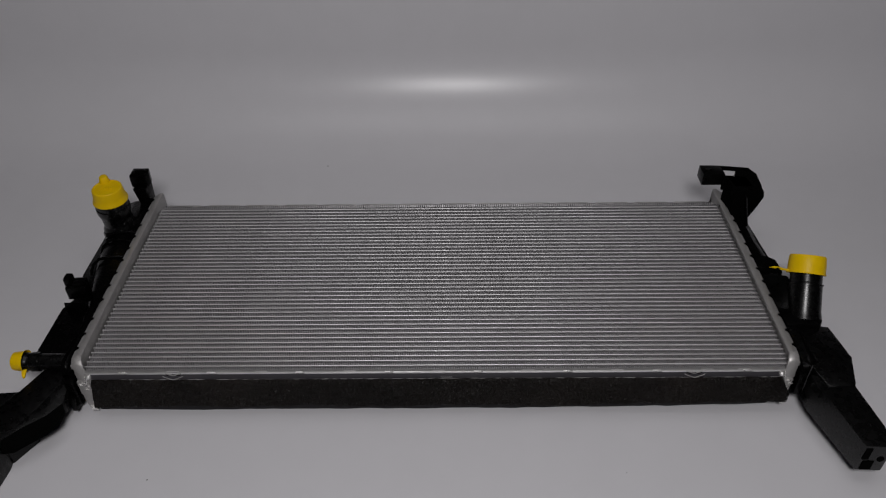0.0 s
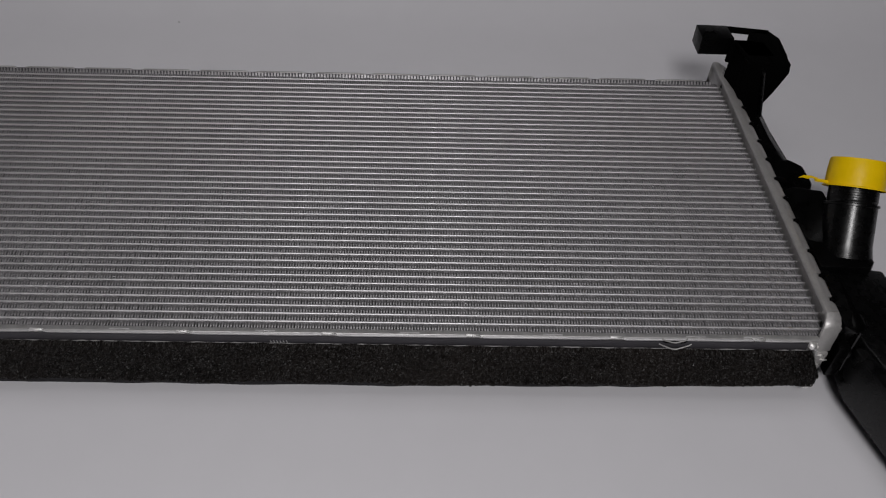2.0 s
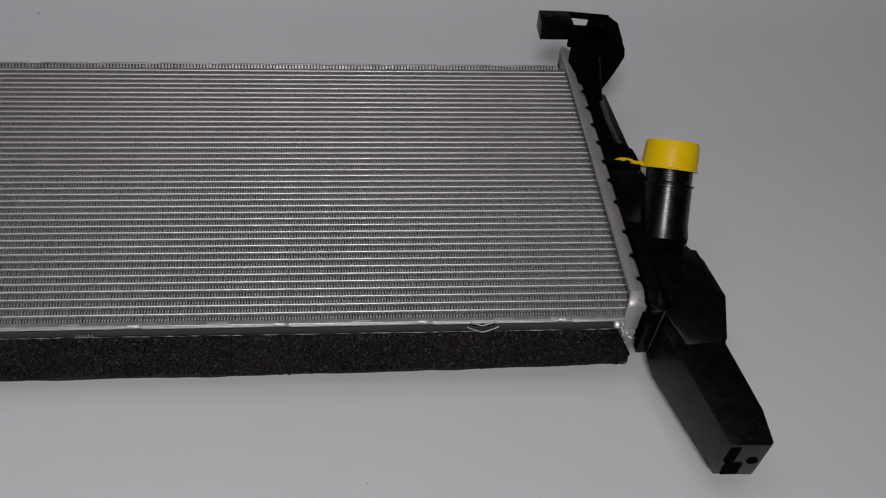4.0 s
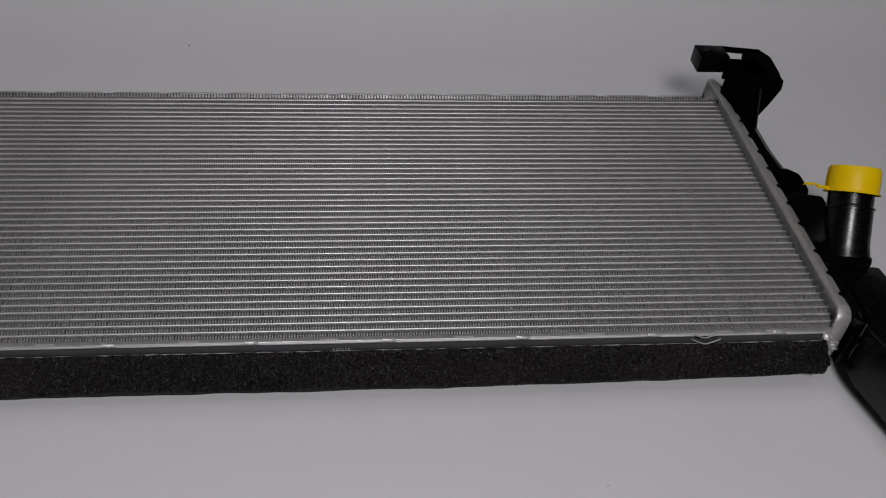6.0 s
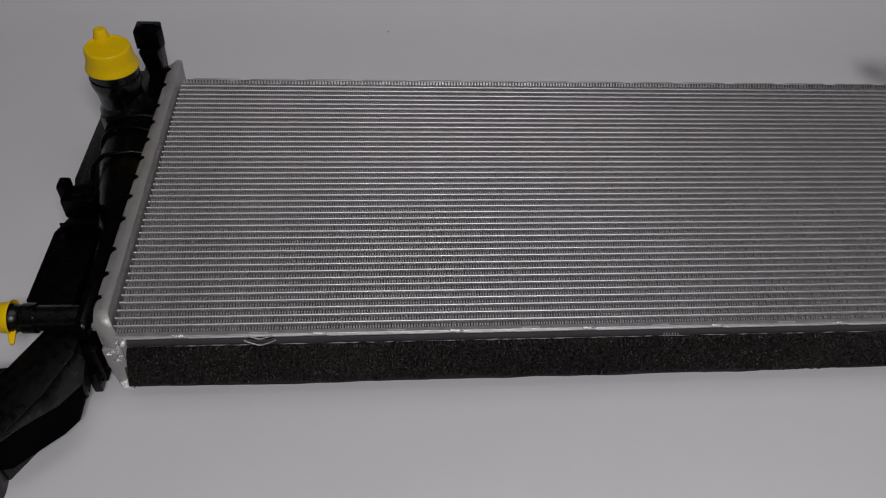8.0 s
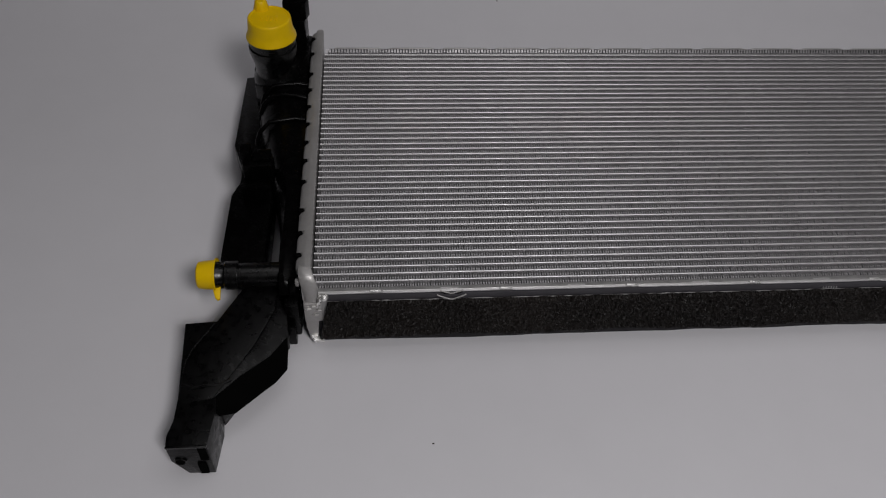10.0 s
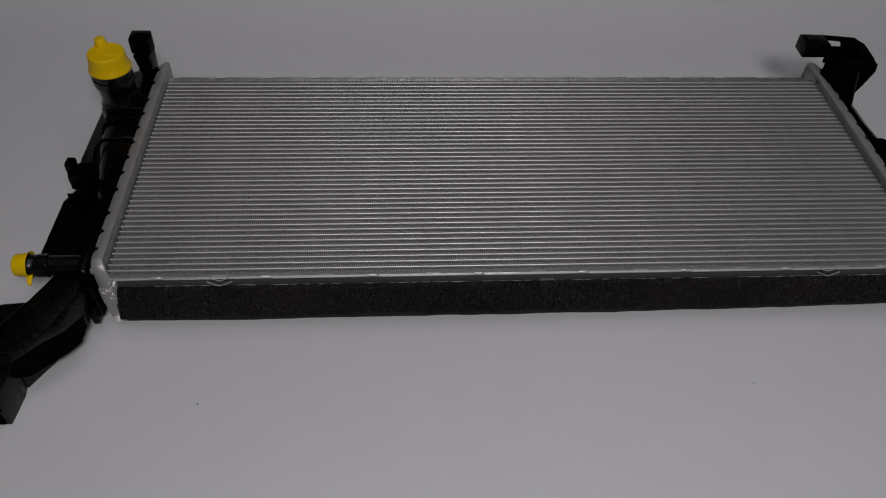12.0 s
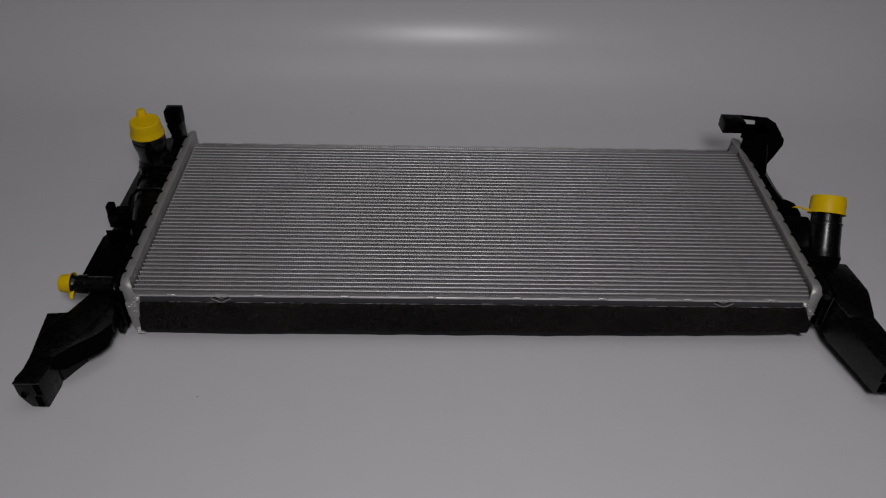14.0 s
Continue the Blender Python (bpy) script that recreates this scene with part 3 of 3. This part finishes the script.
part("mounting_prong", merge(prong, stem, ledge), PLASTIC, left_tank, "upright black mounting prong")
part("prong_slot", block(-0.4120, -0.4000, 0.3120, 0.3200, 0.1056, 0.1064), RECESS, left_tank)
neck = lathe([(0.0172, 0.0), (0.0176, 0.024), (0.0186, 0.038), (0.0204, 0.044), (0.0214, 0.048), (0.0214, 0.0535), (0.0202, 0.0540), (0.0202, 0.0570), (0.0212, 0.0580), (0.0212, 0.0630), (0.0190, 0.0635), (0, 0.0635)], (-0.4230, 0.2510, 0.0440))
foot = lathe([(0.0230, -0.010), (0.0222, 0.020), (0.0200, 0.0245), (0.0184, 0.0300), (0.0178, 0.0360)], (-0.4215, 0.2520, 0.0440), sides=36)
part("hose_neck", merge(neck, foot), SATIN, left_tank, "short wide black hose neck")
pipe = merge(sweep([(-0.400, 0.0165, 0.053), (-0.438, 0.0165, 0.053)], 0.0092, 24), lathe([(0, 0), (0.0108, 0), (0.0108, 0.009), (0.0098, 0.010), (0.0098, 0.013), (0.0105, 0.014), (0.0105, 0.018), (0, 0.018)], (-0.4355, 0.0165, 0.053), (0, -90, 0), 28))
part("drain_pipe", pipe, SATIN, left_tank)


def left_bracket():
    """The sloping arm with its box-section foot."""
    plate = slab([(-0.4720, -0.018, 0.041), (-0.4490, -0.018, 0.043), (-0.4320, 0.011, 0.046), (-0.4062, 0.0175, 0.0440), (-0.4082, -0.0078, 0.0425), (-0.4207, -0.0380, 0.0405), (-0.4458, -0.0790, 0.0375), (-0.4690, -0.082, 0.036)],
                 [0.030, 0.030, 0.030, 0.020, 0.022, 0.022, 0.022, 0.024], 0.0010)
    bevelled = slab([(-0.4060, 0.0175, 0.0438), (-0.4008, -0.0026, 0.0415), (-0.3979, -0.0296, 0.0385), (-0.4097, -0.0461, 0.0375), (-0.4293, -0.0618, 0.0370), (-0.4458, -0.0792, 0.0372), (-0.4205, -0.0380, 0.0402), (-0.4080, -0.0078, 0.0422)], [0.022] * 8, 0.0005)
    belly = slab([(-0.4005, -0.0030, 0.0408), (-0.3992, -0.0150, 0.0320), (-0.3985, -0.0492, 0.0290), (-0.4060, -0.0600, 0.0285), (-0.4140, -0.0671, 0.0285), (-0.4318, -0.0835, 0.0285), (-0.4463, -0.0859, 0.0300), (-0.4458, -0.0795, 0.0365),
                  (-0.4293, -0.0620, 0.0365), (-0.4097, -0.0463, 0.0370), (-0.3982, -0.0298, 0.0380)], [0.024] * 11, 0.0004)
    leg = slab([(-0.4690, -0.074, 0.0365), (-0.4440, -0.074, 0.0365), (-0.4425, -0.088, 0.0365), (-0.4450, -0.1150, 0.0385), (-0.4630, -0.1147, 0.0380), (-0.4715, -0.1145, 0.0378), (-0.4725, -0.106, 0.0365), (-0.4698, -0.094, 0.036)], [0.020, 0.0, 0.0, 0.0, 0.0, 0.018, 0.022, 0.022], 0.0008)
    wall = slab([(-0.4300, -0.046, 0.030), (-0.4260, -0.051, 0.030), (-0.4425, -0.079, 0.030), (-0.4460, -0.079, 0.030)], [0.0, 0.0, 0.0, 0.0], 0.0006)
    return merge(plate, leg, wall), bevelled, belly


arm_shape, bevel_shape, belly_shape = left_bracket()
part("mounting_bracket", arm_shape, SCUFFED, left_tank, "scuffed black plastic bracket with a box-shaped foot")
part("bracket_bevel", bevel_shape, SCUFFED, left_tank, "smooth sloping side of the arm")
part("bracket_belly", belly_shape, RECESS, left_tank, "smooth black hollow under the arm")
for line, thick in (([(-0.4500, -0.0195, 0.0432), (-0.4560, -0.0290, 0.0422), (-0.4640, -0.0410, 0.0410), (-0.4672, -0.0500, 0.0398), (-0.4682, -0.0580, 0.0388), (-0.4680, -0.0790, 0.0372)], 0.0004),
                    ([(-0.4675, -0.0674, 0.0370), (-0.4599, -0.0706, 0.0372), (-0.4517, -0.0690, 0.0374), (-0.4414, -0.0686, 0.0374), (-0.4347, -0.0645, 0.0376)], 0.0014)):
    part("moulded_edge", sweep(line, thick, 8), SCUFFED, left_tank)
# raised black pieces give the slots and hole their inner shade
for x0, x1, z0, z1 in ((-0.4512, -0.4460, 0.0210, 0.0360), (-0.4545, -0.4490, 0.0020, 0.0165)):
    part("foot_slot", block(x0, x1, -0.1160, -0.1146, z0, z1), RECESS, left_tank)
part("foot_hole", lathe([(0, 0), (0.0032, 0), (0.0032, 0.0012), (0, 0.0012)], (-0.4650, -0.1146, 0.0195), (90, 0, 0), 16), RECESS, left_tank)
part("hole_rim", lathe([(0.0030, 0.0), (0.0042, 0.0), (0.0042, 0.0012), (0.0036, 0.0016), (0.0030, 0.0010)], (-0.4650, -0.1146, 0.0195), (90, 0, 0), 20), SATIN, left_tank, "glossy rim of the hole")
part("foot_lip", slab([(-0.4448, -0.1158, 0.0390), (-0.4448, -0.1140, 0.0390), (-0.4716, -0.1136, 0.0382), (-0.4716, -0.1153, 0.0382)], [0.0372, 0.0372, 0.0365, 0.0365], 0.0004), SATIN, left_tank, "thin lip along the top of the foot")
part("tank_edge", merge(block(-0.4010, -0.3905, -0.012, 0.006, 0.014, 0.050, 0.0015), block(-0.4000, -0.3940, -0.018, -0.006, 0.010, 0.030, 0.001)), PLASTIC, left_tank)

# right tank: wing, hook, neck, bracket
wing = slab([(0.400, 0.285, 0.040), (0.4250, 0.283, 0.040), (0.4310, 0.200, 0.040), (0.4450, 0.085, 0.042), (0.4560, 0.060, 0.046), (0.4600, 0.020, 0.050), (0.4480, -0.020, 0.052), (0.4200, -0.004, 0.050), (0.4040, 0.006, 0.050)], [0.012, 0.012, 0.012, 0.012, 0.014, 0.020, 0.030, 0.034, 0.034], 0.0015)
part("side_flange", wing, PLASTIC, right_tank, "thin black side flange")


def hook():
    """An upright arm that bends over the corner; the top has an opening through it."""
    tip = slab([(0.3545, 0.3130, 0.1115), (0.3820, 0.3120, 0.1115), (0.3835, 0.2900, 0.1115), (0.3545, 0.2900, 0.1115)], 0.0945, 0.0008)
    back = slab([(0.3820, 0.3120, 0.1112), (0.4190, 0.3060, 0.1112), (0.4150, 0.2985, 0.1112), (0.3800, 0.3050, 0.1112)], 0.1085, 0.0004)
    front = slab([(0.3825, 0.2885, 0.1112), (0.3980, 0.2860, 0.1112), (0.4080, 0.2520, 0.1112), (0.3880, 0.2520, 0.1112), (0.3830, 0.2865, 0.1112)], 0.1080, 0.0006)
    corner = slab([(0.4000, 0.3020, 0.1112), (0.4180, 0.3055, 0.1112), (0.4245, 0.2920, 0.1112), (0.4228, 0.2640, 0.1112), (0.4200, 0.2520, 0.1112), (0.4060, 0.2520, 0.1112), (0.3935, 0.2860, 0.1112), (0.3970, 0.2950, 0.1112)], 0.1080, 0.0006)
    leg = prism([(0.3850, 0.1100), (0.4225, 0.1100), (0.4240, 0.1010), (0.4170, 0.0820), (0.4105, 0.0680), (0.4115, 0.0300), (0.3900, 0.0300)], 0.2515, 0.2640, 0.0006, "y")
    cheek = slab([(0.3835, 0.2872, 0.1112), (0.4080, 0.2850, 0.1112), (0.4120, 0.2620, 0.1112), (0.3880, 0.2620, 0.1112)], 0.0620, 0.0006)
    lip = slab([(0.3800, 0.2885, 0.1112), (0.4000, 0.2868, 0.1112), (0.4000, 0.2830, 0.1112), (0.3800, 0.2850, 0.1112)], 0.0900, 0.0004)
    return merge(back, front, corner, leg, cheek, lip), tip


hook_arm, hook_tip = hook()
part("mounting_hook", hook_arm, RECESS, right_tank, "black hooked mounting arm with an opening")
part("hook_tip", hook_tip, HOLLOW, right_tank, "square black end of the hook")
part("hook_slot", block(0.3605, 0.3680, 0.3000, 0.3050, 0.1112, 0.1119), SATIN, right_tank)
part("hook_rib", loft([(0.4095, 0.2440, 0.056), (0.4118, 0.2440, 0.056), (0.4118, 0.2520, 0.056), (0.4095, 0.2520, 0.056)], [(0.3975, 0.2440, 0.1060), (0.3998, 0.2440, 0.1060), (0.3998, 0.2520, 0.1060), (0.3975, 0.2520, 0.1060)], 0.0004), SATIN, right_tank)
step_far = slab([(0.3930, 0.170, 0.0690), (0.4080, 0.1715, 0.0720), (0.4200, 0.1660, 0.0690), (0.4270, 0.1540, 0.0600), (0.4230, 0.1460, 0.0600), (0.3930, 0.1480, 0.0680)], 0.030, 0.0035)
part("tank_shoulder", step_far, PLASTIC, right_tank)
step_near = slab([(0.3940, 0.1380, 0.0665), (0.4030, 0.1400, 0.0690), (0.4150, 0.1200, 0.0830), (0.4170, 0.0980, 0.0800), (0.4080, 0.0780, 0.0660), (0.3940, 0.0780, 0.0660)], 0.030, 0.0030)
part("tank_shoulder", step_near, HOLLOW, right_tank)
neck_base = slab([(0.3955, 0.0530, 0.0680), (0.4330, 0.0525, 0.0690), (0.4385, 0.0600, 0.0670), (0.4370, 0.0860, 0.0630), (0.4240, 0.1000, 0.0640), (0.3955, 0.0960, 0.0660)], 0.034, 0.0030)
part("neck_base", neck_base, HOLLOW, right_tank, "raised black step under the hose neck")
threads = [p for k in range(7) for p in ((0.0172, 0.0420 + 0.0018 * k), (0.0174, 0.0426 + 0.0018 * k), (0.0174, 0.0431 + 0.0018 * k))]
hose = lathe([(0.0150, -0.0030), (0.0198, 0.0000), (0.0189, 0.0050), (0.0183, 0.0100), (0.0179, 0.0380), (0.0190, 0.0384), (0.0190, 0.0400), (0.0172, 0.0406)] + threads + [(0.0166, 0.0560), (0.0150, 0.057), (0.0150, 0.020), (0, 0.020)], (0.4238, 0.0740, 0.0568), (-40, 7, 0))
part("hose_neck", hose, SATIN, right_tank, "upright black hose neck")


def right_bracket():
    """The arm that leads to a box-section foot, which hangs clear of the table."""
    base = slab([(0.3960, 0.060, 0.0645), (0.446, 0.058, 0.0590), (0.4560, 0.018, 0.055), (0.4440, -0.027, 0.055), (0.4180, -0.025, 0.0520), (0.4068, -0.0010, 0.0590), (0.3960, 0.0020, 0.0640)], [0.030, 0.03, 0.03, 0.03, 0.034, 0.034, 0.034], 0.0015)
    # the side wall leans out at the root and sweeps into the arm
    low = [(0.3985, -0.0118, 0.0255), (0.3985, -0.0200, 0.0235), (0.3998, -0.0300, 0.0215), (0.4225, -0.1028, 0.0185), (0.4490, -0.1032, 0.018), (0.4510, -0.1010, 0.026), (0.4520, -0.078, 0.022), (0.4440, -0.026, 0.022), (0.4240, -0.0050, 0.0260)]
    high = [(0.4035, -0.0085, 0.0530), (0.4070, -0.0190, 0.0520), (0.4104, -0.0282, 0.0515), (0.4222, -0.1033, 0.0570), (0.4490, -0.1032, 0.055), (0.4510, -0.1010, 0.055), (0.4520, -0.078, 0.055), (0.4440, -0.026, 0.055), (0.4240, -0.0050, 0.0530)]
    arm_box = loft(low, high, 0.0010)
    return merge(base, arm_box)


part("mounting_bracket", right_bracket(), SATIN, right_tank, "black plastic bracket with a box-shaped foot")
for x0, x1, z0, z1 in ((0.4238, 0.4300, 0.0370, 0.0535), (0.4265, 0.4370, 0.0205, 0.0335)):
    part("foot_slot", block(x0, x1, -0.1042, -0.1022, z0, z1), RECESS, right_tank)
part("foot_hole", lathe([(0, 0), (0.0036, 0), (0.0036, 0.0014), (0, 0.0014)], (0.4425, -0.1026, 0.0365), (90, 0, 0), 16), RECESS, right_tank)
part("web", merge(block(0.3910, 0.3990, -0.0115, -0.0040, 0.0255, 0.0560, 0.0008), slab([(0.3990, -0.0122, 0.030), (0.4066, 0.0015, 0.0585), (0.4078, 0.0015, 0.0585), (0.4004, -0.0126, 0.030)], [0.0255, 0.0400, 0.0400, 0.0255], 0.0005)), PLASTIC, right_tank)
part("web_edge", sweep([(0.3990, -0.0126, 0.0330), (0.4030, -0.0062, 0.0470), (0.4066, -0.0016, 0.0605)], [0.0003, 0.0005, 0.0006], 8), LIT_EDGE, right_tank, "edge of the web with its highlight in a lighter grey")

# ---- yellow caps ----
def big_cap():
    thing = tagged(new("protective_cap"), "yellow plastic dust cap with a nub, pressed on the wide neck", "cap", group="yellow caps")
    body = lathe([(0.0217, 0.0), (0.0223, 0.0008), (0.0221, 0.0020), (0.0212, 0.0040), (0.0203, 0.0065), (0.0198, 0.0090), (0.0190, 0.0176), (0.0187, 0.0190), (0.0180, 0.0197), (0.0171, 0.0197), (0.0165, 0.0190), (0, 0.0190)], (-0.4230, 0.2510, 0.1058), (0, 0, 0), 48)
    part("cap_body", body, YELLOW, thing)
    nub = lathe([(0.0075, -0.002), (0.0070, 0.001), (0.0058, 0.005), (0.0052, 0.0078), (0.0042, 0.0090), (0, 0.0092)], (-0.4308, 0.2660, 0.1240), (0, 0, 0), 20)
    part("nub", nub, YELLOW, thing)
    for k in range(4):
        part("raised_bar", block(-0.4300 + 0.0042 * k, -0.4284 + 0.0042 * k, 0.2455, 0.2520 + 0.0008 * (k % 2), 0.1244, 0.1256, 0.0003), YELLOW, thing)


def open_cap():
    thing = tagged(new("protective_cap"), "yellow plastic sleeve cap with torn pull tab on hose neck", "cap", group="yellow caps")
    body = lathe([(0.0216, 0.0), (0.0214, 0.0008), (0.0203, 0.0014), (0.0203, 0.010), (0.0197, 0.0190), (0.0189, 0.0212), (0.0179, 0.0202), (0, 0.0188)], (0.4268, 0.1048, 0.0974), (-40, 10, 0), 48)
    part("cap_body", body, YELLOW, thing)
    tab = merge(slab([(0.4096, 0.1056, 0.1013), (0.3976, 0.1081, 0.1028), (0.3976, 0.1101, 0.1028), (0.4096, 0.1091, 0.1013)], 0.1010),
                slab([(0.3986, 0.1081, 0.1030), (0.3946, 0.1097, 0.1040), (0.3916, 0.1085, 0.1036), (0.3881, 0.1101, 0.1040), (0.3851, 0.1097, 0.1038), (0.3896, 0.1115, 0.1042), (0.3946, 0.1117, 0.1036), (0.3996, 0.1101, 0.1031)], 0.1030))
    part("pull_tab", tab, YELLOW, thing, "frayed yellow tab")


def small_cap():
    thing = tagged(new("protective_cap"), "small yellow plastic plug with a flap on the drain pipe", "cap", group="yellow caps")
    body = lathe([(0.0125, 0.0), (0.0125, 0.0012), (0.0112, 0.0018), (0.0106, 0.010), (0.0099, 0.0134), (0.0086, 0.0144), (0, 0.0146)], (-0.4510, 0.0165, 0.0540), (0, -90, 0), 36)
    part("cap_body", body, YELLOW, thing)
    flap = slab([(-0.4480, 0.0090, 0.053), (-0.4545, 0.0085, 0.052), (-0.4520, 0.0000, 0.0485), (-0.4500, -0.0022, 0.048), (-0.4480, -0.0010, 0.048)], [0.051, 0.050, 0.0465, 0.046, 0.046], 0.0004)
    part("flap", flap, YELLOW, thing)


big_cap()
open_cap()
small_cap()

# ---- dust on the board ----
for x, y, z, r in ((-0.180, 0.489, 0.0010, 0.0011), (-0.295, -0.100, 0.0, 0.0009), (0.200, -0.093, 0.0, 0.0006)):
    speck = lathe([(0, 0.0), (r, 0.0002), (r * 0.8, r * 0.6), (0, r * 0.8)], (x, y, z), sides=9, squash=0.7)
    tagged(part("dust_speck", speck, SPECK), "tiny dark speck of dust on the white board", "speck", group="specks")

# ---- tubes and fins, one by one ----
tube = tube_mesh()
for k in range(TUBES):
    ob = new("tube", tube)
    ob.parent, ob.location = radiator, (0, FIRST + PITCH * k, 0)
fins = [fin_mesh(PITCH - 0.0021, seed) for seed in range(7)]
for k in range(TUBES + 1):
    ob = new("fin_strip", fins[k * 3 % 7])
    ob.parent, ob.location = radiator, (0, FIRST + PITCH * (k - 0.5), 0)
